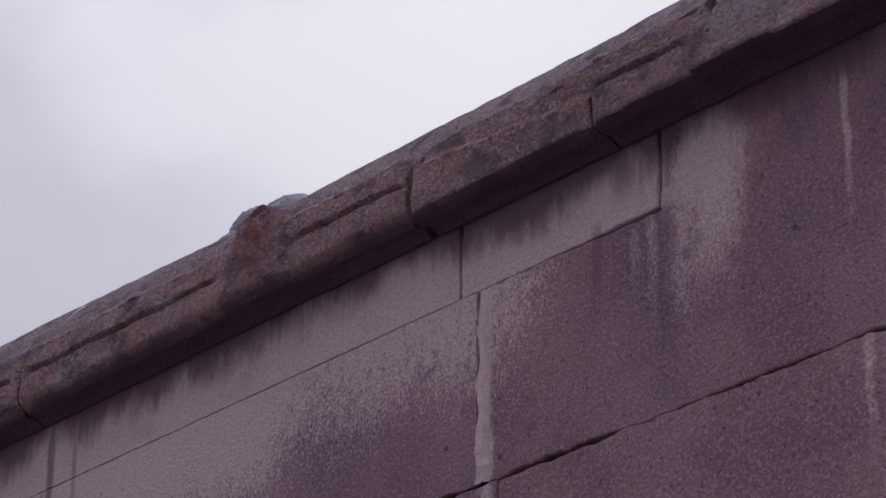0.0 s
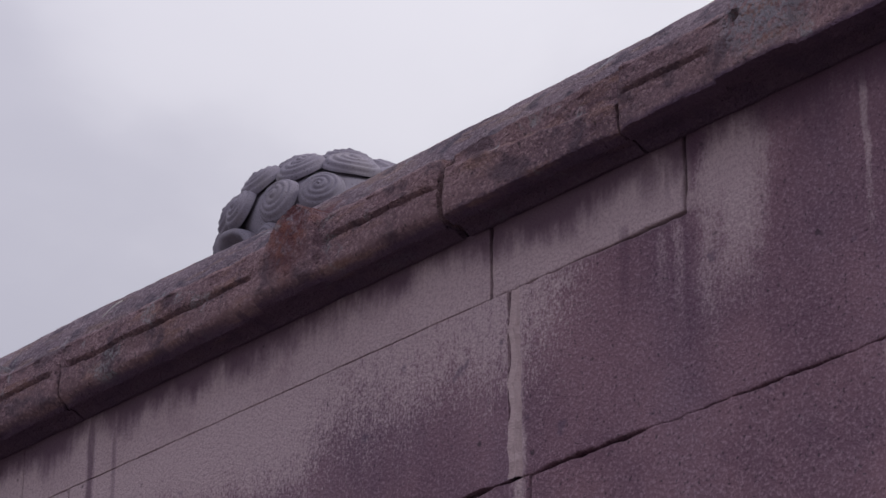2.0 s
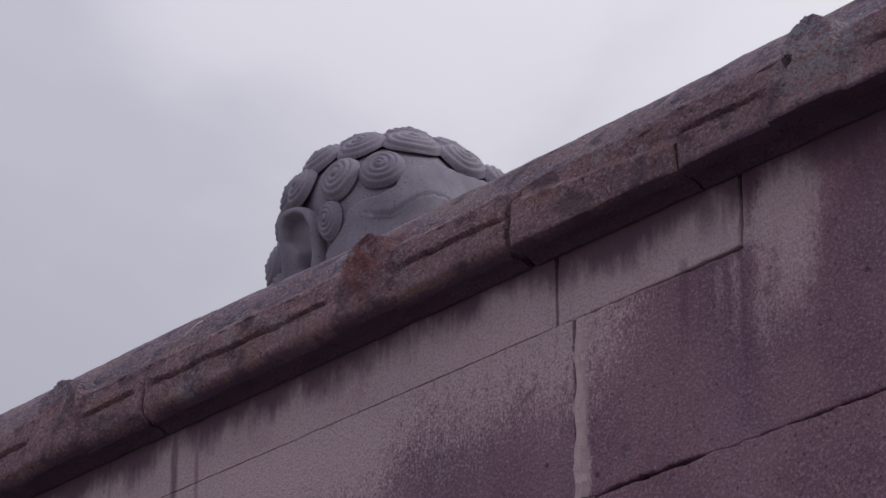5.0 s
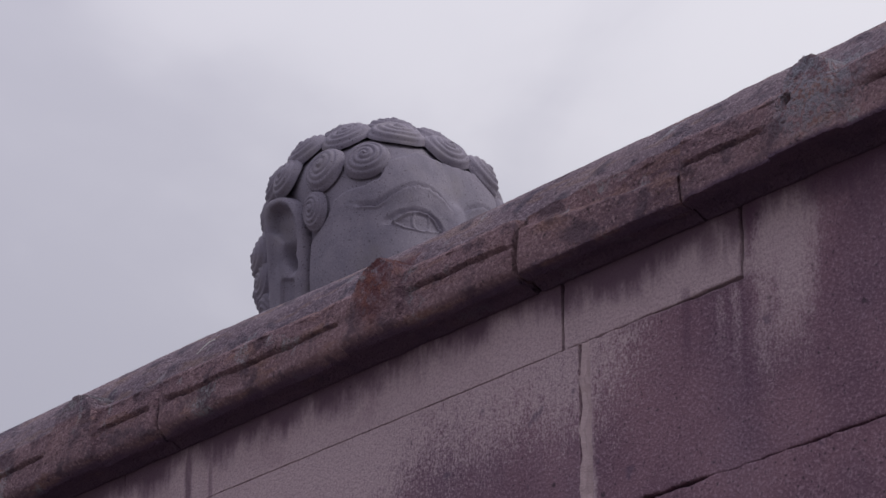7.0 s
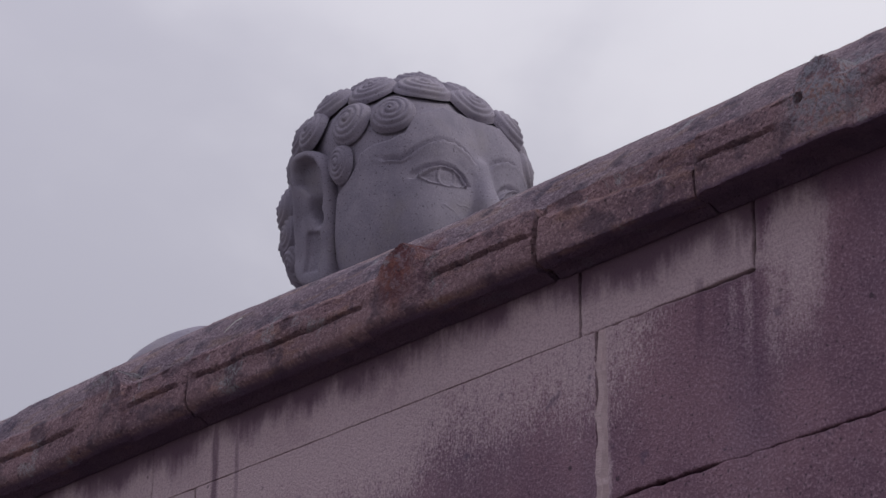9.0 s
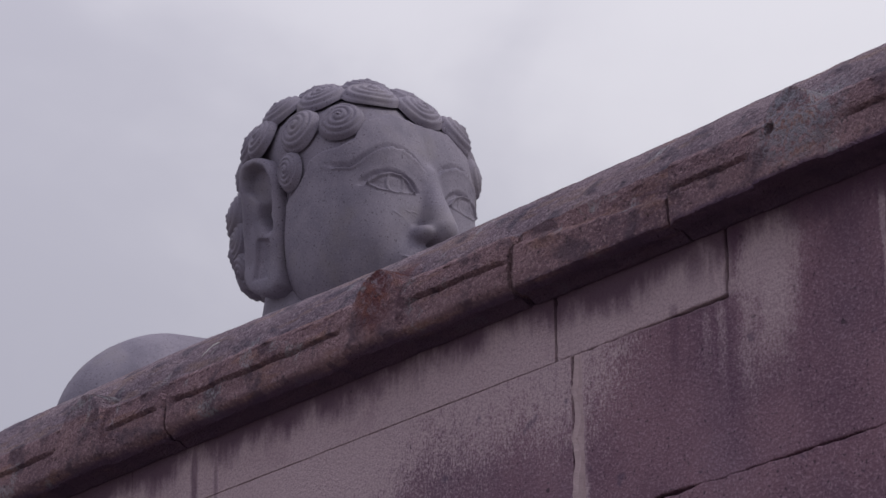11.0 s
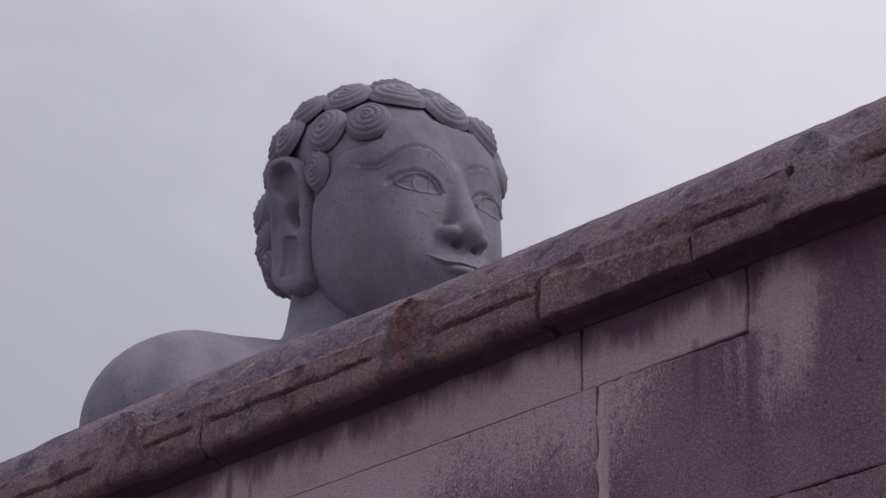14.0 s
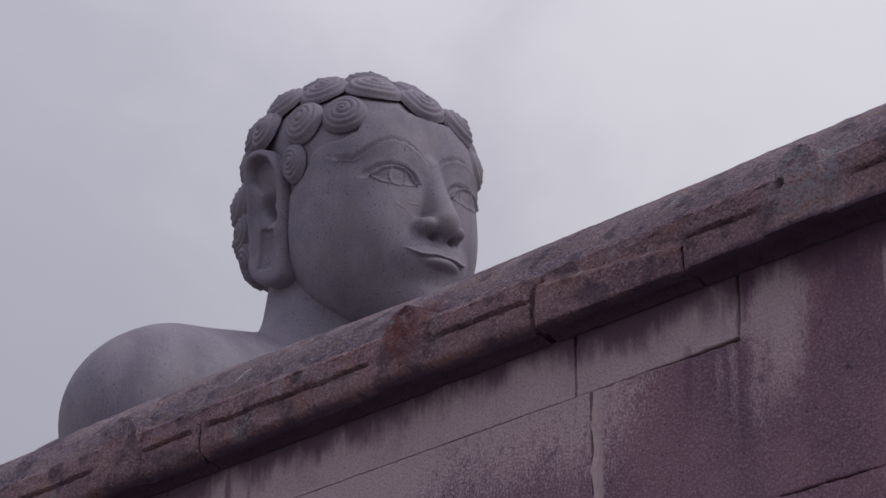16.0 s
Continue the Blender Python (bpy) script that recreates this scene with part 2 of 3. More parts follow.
WALL = wall_granite()
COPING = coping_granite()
STATUE = statue_granite()
MORTAR = plain_mortar("dark_joint_mortar", (0.06, 0.042, 0.07), (0.12, 0.085, 0.115), 30.0)
LIME = plain_mortar("pale_lime_mortar", (0.40, 0.30, 0.32), (0.72, 0.57, 0.59), 40.0)
PAVING = plain_mortar("stone_paving", (0.110, 0.095, 0.090), (0.195, 0.17, 0.16), 1.5)
QUILL = plain_mortar("pale_quill", (0.60, 0.58, 0.56), (0.80, 0.79, 0.76), 60.0)


# ---------------------------------------------------------------- mesh helpers
def mesh_ob(name, verts, faces, material, parent=None, smooth=False):
    me = bpy.data.meshes.new(name)
    me.from_pydata([tuple(v) for v in verts], [], [tuple(f) for f in faces])
    me.materials.append(material)
    if smooth:
        me.shade_smooth()
    ob = new(name, me)
    ob.parent = parent
    return ob


def grid_faces(rows, cols, first=0, wrap=False):
    r, c = np.meshgrid(np.arange(rows - 1), np.arange(cols if wrap else cols - 1), indexing="ij")
    a = first + r * cols + c
    b = first + r * cols + (c + 1) % cols
    return np.stack([a, b, b + cols, a + cols], -1).reshape(-1, 4)


# ---------------------------------------------------------------- ground
def ground():
    bm = bmesh.new()
    bmesh.ops.create_grid(bm, x_segments=8, y_segments=8, size=1500)
    me = bpy.data.meshes.new("ground")
    bm.to_mesh(me)
    bm.free()
    me.materials.append(PAVING)
    tagged(new("ground", me), "grey-brown stone paving on level ground", "ground", kind="structure")


ground()


# ---------------------------------------------------------------- enclosure wall
TOP = 4.165          # top of the wall, underside of the coping
LEFT, RIGHT = -7.0, 4.5
THICK = 0.46


def wander(points, step, amount, seed):
    """Outline of a roughly dressed stone: straight sides broken into short, uneven steps."""
    rnd = random.Random(seed)
    out = []

    def worn(x, z):
        # the bed joint under the tall course has gaped and chipped
        if abs(z - 3.597) < 0.012:
            z += 0.007 * noise.noise((x * 4.5, seed, 0.3)) + 0.005 * noise.noise((x * 19.0, seed, 5.1))
        return x, z

    for i, p in enumerate(points):
        q = points[(i + 1) % len(points)]
        n = max(1, int(math.dist(p, q) / step))
        for k in range(n):
            f = k / n
            j = amount if k else amount * 0.6
            out.append(worn(p[0] + (q[0] - p[0]) * f + rnd.uniform(-j, j), p[1] + (q[1] - p[1]) * f + rnd.uniform(-j, j)))
    return out


def inset(points, by):
    out = []
    for i in range(len(points)):
        a, b, c = Vector(points[i - 1]), Vector(points[i]), Vector(points[(i + 1) % len(points)])
        d = (b - a).normalized() + (c - b).normalized()
        d = d.normalized() if d.length > 1e-6 else (c - b).normalized()
        out.append((b.x - d.y * by, b.y + d.x * by))
    return out


def wall_stone(parent, points, proud, seed, tight=False):
    """One block of the wall, its face towards -y with a worn arris; points run anticlockwise in x and z."""
    outer = wander(points, 0.016, 0.0009 if tight else 0.0026, seed)
    arris = 0.4 if tight else 1.0
    rings = [(inset(outer, 0.0045 * arris), -proud), (inset(outer, 0.0018 * arris), 0.0012 * arris - proud), (outer, 0.006 - proud), (outer, 0.20)]
    bm = bmesh.new()
    made = [[bm.verts.new((x, y, z)) for x, z in ring] for ring, y in rings]
    bm.faces.new(made[0])
    for a, b in zip(made, made[1:]):
        for i in range(len(a)):
            j = (i + 1) % len(a)
            bm.faces.new((a[i], b[i], b[j], a[j]))
    bmesh.ops.triangulate(bm, faces=[made[0][0].link_faces[0]] if len(made[0][0].link_faces[0].verts) > 4 else [])
    bmesh.ops.recalc_face_normals(bm, faces=bm.faces[:])
    me = bpy.data.meshes.new("stone_block")
    bm.to_mesh(me)
    bm.free()
    me.materials.append(WALL)
    ob = new("stone_block", me)
    ob.parent = parent
    return ob


def box(name, lo, hi, material, parent=None):
    bm = bmesh.new()
    bmesh.ops.create_cube(bm, size=1.0)
    for v in bm.verts:
        v.co = Vector([lo[i] + (v.co[i] + 0.5) * (hi[i] - lo[i]) for i in range(3)])
    bmesh.ops.bevel(bm, geom=bm.edges[:], offset=0.004, segments=1, affect="EDGES")
    me = bpy.data.meshes.new(name)
    bm.to_mesh(me)
    bm.free()
    me.materials.append(material)
    ob = new(name, me)
    ob.parent = parent
    return ob


def rect(x0, z0, x1, z1):
    return [(x0, z0), (x1, z0), (x1, z1), (x0, z1)]


def enclosure_wall():
    wall = box("wall_north", (LEFT, 0.030, 0.0), (RIGHT, THICK, TOP - 0.004), MORTAR)
    tagged(wall, "tall enclosure wall of weathered brown-purple granite blocks with pale lime stains", "wall", kind="structure")
    g = 0.003
    # narrow top course under the coping
    stones = [rect(-3.1, 4.006, -1.62, TOP), rect(-1.62 + g, 4.0035, 0.057, TOP), [(0.063, 4.0025), (0.34, 4.003), (0.45, 4.0055), (0.603, 4.0065), (0.603, TOP), (0.065, TOP)]]
    # tall course with its notched block
    stones += [rect(-2.9, 3.603, -1.42, 4.002), rect(-1.42 + g, 3.603, 0.108, 4.0025)]
    stones += [[(0.143, 3.602), (1.75, 3.597), (1.75, TOP), (0.614, TOP), (0.608, 3.999), (0.45, 4.0005), (0.34, 4.0018), (0.143, 4.0018)]]
    stones += [rect(1.756, 3.6, RIGHT, TOP)]
    stones += [rect(LEFT, 4.006, -3.1 - g, TOP), rect(LEFT, 3.603, -2.9 - g, 4.002)]
    # courses below
    z = 3.5955
    rnd = random.Random(5)
    firsts = [0.168, -0.35, 0.45, -0.1, 0.3, -0.2, 0.2, 0.1]
    for k, h in enumerate((0.44, 0.43, 0.46, 0.44, 0.46, 0.45, 0.46, 0.457)):
        low = max(z - h, 0.0)
        cuts = [LEFT] + [firsts[k] + 1.25 * i + rnd.uniform(-0.12, 0.12) * (i != 0) for i in range(-5, 4)] + [RIGHT]
        for a, b in zip(cuts, cuts[1:]):
            stones.append(rect(a + g, low, b - g, z))
        z = low - 0.006
    for i, s in enumerate(stones):
        wall_stone(wall, s, (0.0, 0.0008, 0.0, 0.0012, 0.0004, 0.001)[i] if i < 6 else (0.0, 0.003, -0.002, 0.002)[i % 4], 40 + i, i in (1, 4))
    # lime pointing that stands in the wide upright joint
    bm = bmesh.new()
    rnd = random.Random(3)
    n = 24
    rings = []
    for i in range(n + 1):
        z = 3.604 + (4.0015 - 3.604) * i / n
        c = 0.1255 + 0.004 * math.sin(i * 0.9) + rnd.uniform(-0.003, 0.003) + 0.012 * (i / n - 0.4)
        y = -0.002 + rnd.uniform(-0.002, 0.002)
        rings.append([bm.verts.new((c + dx, y + dy, z)) for dx, dy in ((-0.020, 0.010), (-0.014, 0.0), (-0.002, 0.0035), (0.006, -0.001), (0.020, 0.010))])
    for a, b in zip(rings, rings[1:]):
        for i in range(4):
            bm.faces.new((a[i], a[i + 1], b[i + 1], b[i]))
    me = bpy.data.meshes.new("lime_pointing")
    bm.to_mesh(me)
    bm.free()
    me.materials.append(LIME)
    new("lime_pointing", me).parent = wall


enclosure_wall()


# ---------------------------------------------------------------- coping with carved gables
BASE = 4.170
UPPER = [(-0.088, 0.106), (-0.083, 0.143), (-0.073, 0.154), (-0.038, 0.162), (-0.024, 0.189), (0.000, 0.229), (0.030, 0.267), (0.075, 0.3035), (0.130, 0.342), (0.200, 0.373), (0.300, 0.388), (0.400, 0.362), (0.455, 0.300), (0.480, 0.2)]
GABLES = {
    "mossy": [(-0.605, 0.03), (-0.575, 0.10), (-0.545, 0.152), (-0.505, 0.192), (-0.455, 0.204), (-0.405, 0.168), (-0.388, 0.10), (-0.382, 0.03)],
    "pale": [(0.785, 0.03), (0.803, 0.08), (0.850, 0.180), (0.892, 0.202), (0.925, 0.193), (0.962, 0.160), (0.976, 0.10), (0.980, 0.03)],
    "far": [(-1.870, 0.03), (-1.835, 0.13), (-1.785, 0.188), (-1.725, 0.205), (-1.675, 0.192), (-1.638, 0.150), (-1.625, 0.05)],
}


def gable_height(x):
    for line in GABLES.values():
        if line[0][0] < x < line[-1][0]:
            return float(np.interp(x, [p[0] for p in line], [p[1] for p in line]))
    # the pattern goes on along the wall, where it is not near the way
    for c in (-3.05, -4.35, -5.65, 2.25, 3.55):
        if abs(x - c) < 0.1:
            return 0.2 - 1.1 * max(abs(x - c) - 0.03, 0)
    return 0.0


def coping_stone(parent, x0, x1, grooves, rough_face, seed, lift, proud=0.0, chamfer=0.002):
    """One length of the coping: upright front with a groove, weathered slope above, gables cut from the block."""
    cols = max(12, int((x1 - x0) / (0.0075 if x1 > -2.6 and x0 < 1.6 else 0.03)))
    xs = np.linspace(x0, x1, cols + 1)
    zs = np.concatenate([np.linspace(0.0, 0.06, 13), np.linspace(0.063, 0.16, 33), np.linspace(0.165, 0.30, 28), np.linspace(0.31, 0.386, 10)])
    uy, uz = [p[0] for p in UPPER[:11]], [p[1] for p in UPPER[:11]]
    verts = []
    for i, x in enumerate(xs):
        end = min(x - x0, x1 - x)
        worn = 0.010 * math.exp(-end / 0.010) * (1.0 + 0.8 * noise.noise((x * 40, seed, 0)))
        gh = gable_height(x)
        tall = lift(x)
        if rough_face:
            f = (x - x0) / (x1 - x0)
            lip = 0.112 - 0.045 * f + 0.008 * noise.noise((x * 22, seed, 3.1))
        else:
            lip = 0.106
        line = []
        for z in zs:
            zz = z
            if rough_face and z < 0.156:
                y = -0.093 if z < lip else -0.093 + 0.026 * min(1.0, (z - lip) / 0.02)
            elif z < 0.106:
                y = -0.093
                for a, b in grooves:
                    if a < x < b and 0.074 < z:
                        # a ledge, and above it a face that leans out again
                        fade = min(1.0, (x - a) / 0.025, (b - x) / 0.025)
                        low = 0.077 + 0.005 * noise.noise((x * 9, seed, 7.7))
                        high = low + 0.015 + 0.003 * noise.noise((x * 14, seed, 1.7))
                        if z > low:
                            y += 0.022 * fade * max(0.0, 1.0 - (z - low) / (high - low))
            else:
                y = float(np.interp(z, uz, uy))
            if 0.138 < z < 0.168:
                y += 0.007 * noise.noise((x * 16, z * 20, seed + 2.0)) + 0.003 * noise.noise((x * 55, z * 30, seed + 6.0))
            if gh > 0 and z <= gh:
                y = min(y, -0.107 + 0.010 * max(0.0, z - 0.1) / 0.1)
            if z < chamfer:
                y += 0.031 * (1.0 - z / chamfer)
            d = math.hypot((x - 0.848) / 0.012, (z - 0.115) / 0.014)
            if d < 1:
                y += 0.05 * (1 - d * d)
            lump = noise.noise((x * 7.0, z * 11.0, seed)) * (0.006 if z < 0.18 else 0.002) + noise.noise((x * 24.0, z * 30.0, seed + 5)) * 0.0035 + noise.noise((x * 70.0, z * 80.0, seed + 9)) * 0.0014
            low = math.exp(-abs(z - chamfer) / 0.004) * 0.003
            bulge = tall * min(1.0, z / 0.3)
            # the stones run into each other above the moulding, where the joint has weathered shut
            over = (0.011 if i == cols else -0.011 if i == 0 else 0.0) if z > 0.163 else 0.0
            line.append((x + over, y + lump + (worn if z <= 0.163 else 0.15 * worn) + low - proud, BASE + zz + bulge + (0.004 * noise.noise((x * 6.0, seed, 4.0)) if z == 0 else 0)))
        for yy, zz in UPPER[11:]:
            line.append((x, yy, BASE + zz + tall * zz / 0.3))
        line.append((x, 0.48, BASE + 0.001))
        # underside: a shallow hollow between the arris and the wall
        for yy, zz in ((0.20, 0.001), (0.014, -0.006), (-0.010, -0.011 + 0.003 * noise.noise((x * 11, seed, 2))), (-0.035 - proud, 0.003), (-0.062 - proud, 0.004 + 0.004 * noise.noise((x * 8, seed, 6)))):
            line.append((x, yy, BASE + zz))
        verts += line
    k = len(verts) // len(xs)
    faces = [tuple(f) for f in grid_faces(len(xs), k, wrap=True)]
    faces += [tuple(range(k - 1, -1, -1)), tuple(range((len(xs) - 1) * k, len(xs) * k))]
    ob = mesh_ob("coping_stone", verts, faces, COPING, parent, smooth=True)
    ob.data.set_sharp_from_angle(angle=radians(32))
    return ob


def coping():
    bed = box("coping", (LEFT, 0.03, TOP - 0.003), (RIGHT, 0.44, BASE + 0.16), MORTAR)
    tagged(bed, "weathered granite coping with carved gables, grooves and orange lichen", "coping", kind="structure")

    def level(x):
        return 0.0

    def rising(x):
        return float(np.interp(x, (-2.4, -1.5, -0.7), (0.027, 0.025, 0.0)))

    g = 0.0035
    coping_stone(bed, -1.36 + g, -0.014, [(-1.33, -0.615), (-0.378, -0.012)], False, 1.0, rising, 0.0, 0.020)
    coping_stone(bed, 0.007, 0.515 - g, [], True, 2.0, level, -0.003, 0.010)
    coping_stone(bed, 0.515 + g, 1.72, [(0.52, 0.772), (1.035, 1.70)], False, 3.0, level, 0.002)
    coping_stone(bed, -2.42, -1.36 - g, [(-2.40, -1.865), (-1.618, -1.385)], False, 4.0, rising, 0.0, 0.020)
    coping_stone(bed, -3.72, -2.427, [(-3.7, -3.16), (-2.94, -2.44)], False, 5.0, lambda x: 0.02)
    coping_stone(bed, -5.02, -3.727, [(-5.0, -4.46), (-4.24, -3.74)], False, 6.0, lambda x: 0.02)
    coping_stone(bed, LEFT, -5.027, [(-6.9, -5.76), (-5.54, -5.04)], False, 7.0, lambda x: 0.02)
    coping_stone(bed, 1.727, 2.9, [(1.75, 2.14), (2.36, 2.88)], False, 8.0, level)
    coping_stone(bed, 2.907, RIGHT, [(2.93, 3.44), (3.66, 4.45)], False, 9.0, level)


coping()


# ---------------------------------------------------------------- the statue behind the wall
HEAD = Vector((-15.85, 12.61, 13.20))     # centre of the statue's skull


def ell(p, c, r):
    """Rough distance to an ellipsoid."""
    q = (p - np.array(c)) / np.array(r)
    k = np.sqrt((q * q).sum(-1)) + 1e-9
    g = np.sqrt(((q / np.array(r)) ** 2).sum(-1)) + 1e-9
    return k * (k - 1.0) / g


def caps(p, a, b, ra, rb):
    """Distance to a tapered rod from a to b."""
    a, b = np.array(a, float), np.array(b, float)
    h = np.clip(((p - a) @ (b - a)) / ((b - a) @ (b - a)), 0, 1)
    return np.sqrt(((p - a - h[..., None] * (b - a)) ** 2).sum(-1)) - (ra + (rb - ra) * h)


def blend(a, b, k):
    h = np.clip(0.5 + 0.5 * (b - a) / k, 0, 1)
    return b + (a - b) * h - k * h * (1 - h)


def head_field(p):
    """Signed distance to the head, x to the front, either side alike."""
    q = p.copy()
    q[..., 1] = np.abs(q[..., 1])
    d = ell(q, (-0.20, 0, 0.22), (1.12, 1.01, 0.955))
    d = blend(d, ell(q, (0.35, 0.38, -0.02), (0.63, 0.55, 0.84)), 0.22)
    d = blend(d, ell(q, (-0.75, 0.30, -0.35), (0.56, 0.52, 0.60)), 0.2)
    d = blend(d, ell(q, (0.12, 0, -0.45), (0.93, 0.90, 1.00)), 0.25)
    d = blend(d, ell(q, (0.34, 0.37, -0.74), (0.70, 0.53, 0.76)), 0.2)
    d = blend(d, ell(q, (0.55, 0, -1.25), (0.55, 0.50, 0.46)), 0.25)
    d = blend(d, ell(q, (0.80, 0, -1.47), (0.28, 0.28, 0.20)), 0.15)
    d = blend(d, ell(q, (0.66, 0.42, -0.27), (0.36, 0.31, 0.17)), 0.06)
    d = blend(d, ell(q, (0.935, 0, -1.03), (0.25, 0.40, 0.26)), 0.14)
    d = blend(d, caps(q, (0.98, 0, -0.10), (1.200, 0, -0.722), 0.075, 0.152), 0.10)
    d = blend(d, ell(q, (1.09, 0.175, -0.780), (0.17, 0.108, 0.092)), 0.05)
    d = blend(d, ell(q, (1.030, 0, -1.138), (0.208, 0.265, 0.078)), 0.02)
    return np.maximum(d, -ell(q, (1.19, 0.108, -0.885), (0.10, 0.052, 0.042)))


def body_field(p):
    q = p.copy()
    q[..., 1] = np.abs(q[..., 1])
    d = caps(q, (-0.38, 0, -0.9), (-0.45, 0, -2.3), 0.70, 0.86)
    d = blend(d, caps(q, (-0.50, 0.6, -2.20), (-0.45, 1.9, -2.46), 0.62, 0.66), 0.35)
    d = blend(d, ell(q, (-0.40, 2.22, -2.77), (0.80, 0.82, 0.82)), 0.25)
    d = blend(d, ell(q, (-0.25, 0, -3.7), (1.10, 2.25, 1.7)), 0.5)
    d = blend(d, ell(q, (-0.30, 0, -5.8), (0.85, 1.50, 1.9)), 0.5)
    d = blend(d, ell(q, (-0.30, 0, -7.3), (0.95, 1.75, 1.1)), 0.5)
    d = blend(d, caps(q, (-0.30, 0.85, -7.3), (-0.30, 0.78, -12.8), 0.92, 0.55), 0.3)
    d = blend(d, ell(q, (0.10, 0.78, -12.95), (1.0, 0.5, 0.35)), 0.2)
    d = blend(d, caps(q, (-0.40, 2.40, -2.95), (-0.45, 2.50, -6.0), 0.66, 0.50), 0.25)
    d = blend(d, caps(q, (-0.45, 2.50, -6.0), (-0.15, 2.35, -8.8), 0.48, 0.32), 0.15)
    d = blend(d, ell(q, (-0.12, 2.32, -9.3), (0.35, 0.22, 0.6)), 0.15)
    return np.maximum(d, -13.18 - q[..., 2])


def surface(field, lo, hi, step):
    """Surface nets: verts and quads of the surface on which the field is zero."""
    ax = [np.arange(a, b + step, step) for a, b in zip(lo, hi)]
    f = field(np.stack(np.meshgrid(*ax, indexing="ij"), -1))
    s = f < 0
    n = np.array(f.shape) - 1
    total, count = np.zeros((*n, 3)), np.zeros(tuple(n))
    corner = [(i, j, k) for i in (0, 1) for j in (0, 1) for k in (0, 1)]
    cut = lambda a, c: a[c[0]:c[0] + n[0], c[1]:c[1] + n[1], c[2]:c[2] + n[2]]
    for c in corner:
        for axis in range(3):
            if c[axis]:
                continue
            e = list(c)
            e[axis] = 1
            fa, fb = cut(f, c), cut(f, e)
            cross = (fa < 0) != (fb < 0)
            at = np.where(cross, fa / np.where(cross, fa - fb, 1), 0)
            for d in range(3):
                total[..., d] += np.where(cross, c[d] + (at if d == axis else 0), 0)
            count += cross
    live = count > 0
    index = np.full(tuple(n), -1)
    index[live] = np.arange(live.sum())
    base = np.stack(np.meshgrid(*[a[:-1] for a in ax], indexing="ij"), -1)
    verts = base[live] + total[live] / count[live][:, None] * step
    quads = []
    for axis in range(3):
        u, v = [d for d in range(3) if d != axis]
        a = np.argwhere(np.take(s, range(0, s.shape[axis] - 1), axis) != np.take(s, range(1, s.shape[axis]), axis))
        a = a[(a[:, u] > 0) & (a[:, v] > 0) & (a[:, u] < n[u]) & (a[:, v] < n[v])]
        eu, ev = np.eye(3, dtype=int)[u], np.eye(3, dtype=int)[v]
        q = np.stack([index[tuple((a - o).T)] for o in (eu + ev, ev, 0 * eu, eu)], -1)
        flip = s[tuple(a.T)] == (axis == 1)
        q[flip] = q[flip][:, ::-1]
        quads.append(q)
    quads = np.concatenate(quads)
    for _ in range(3):
        total, count = np.zeros_like(verts), np.zeros(len(verts))
        for i in range(4):
            np.add.at(total, quads[:, i], verts[quads[:, (i + 1) % 4]] + verts[quads[:, i - 1]])
            np.add.at(count, quads[:, i], 2)
        verts = 0.5 * verts + 0.5 * total / np.maximum(count, 1)[:, None]
    return verts, quads


def along(w, z, line):
    """Distance in the face's plane to a drawn line, and how far along it lies."""
    best, where = np.full(w.shape, 9.0), np.zeros(w.shape)
    p = np.stack([w, z], -1)
    for i, (a, b) in enumerate(zip(line, line[1:])):
        a, b = np.array(a), np.array(b)
        h = np.clip(((p - a) @ (b - a)) / ((b - a) @ (b - a)), 0, 1)
        d = np.sqrt(((p - a - h[..., None] * (b - a)) ** 2).sum(-1))
        where = np.where(d < best, (i + h) / (len(line) - 1), where)
        best = np.minimum(d, best)
    return best, where


def ridge(d, width):
    return np.exp(-((d / width) ** 2))


BROW = [(0.89, -0.085), (0.866, -0.104), (0.796, -0.126), (0.702, -0.036), (0.582, 0.059), (0.453, 0.108), (0.314, 0.099), (0.180, 0.038), (0.075, -0.055)]
LID = [(0.685, -0.320), (0.603, -0.247), (0.496, -0.206), (0.374, -0.213), (0.285, -0.262), (0.225, -0.347)]
UNDER = [(0.685, -0.320), (0.596, -0.370), (0.439, -0.390), (0.314, -0.370), (0.225, -0.347)]
LIPS = [(0.368, -1.026), (0.320, -1.056), (0.260, -1.078), (0.195, -1.080), (0.090, -1.068), (0.0, -1.075)]
LIP_EDGE = [(0.368, -1.020), (0.306, -1.029), (0.257, -1.006), (0.204, -0.993), (0.100, -0.990), (0.0, -1.006)]


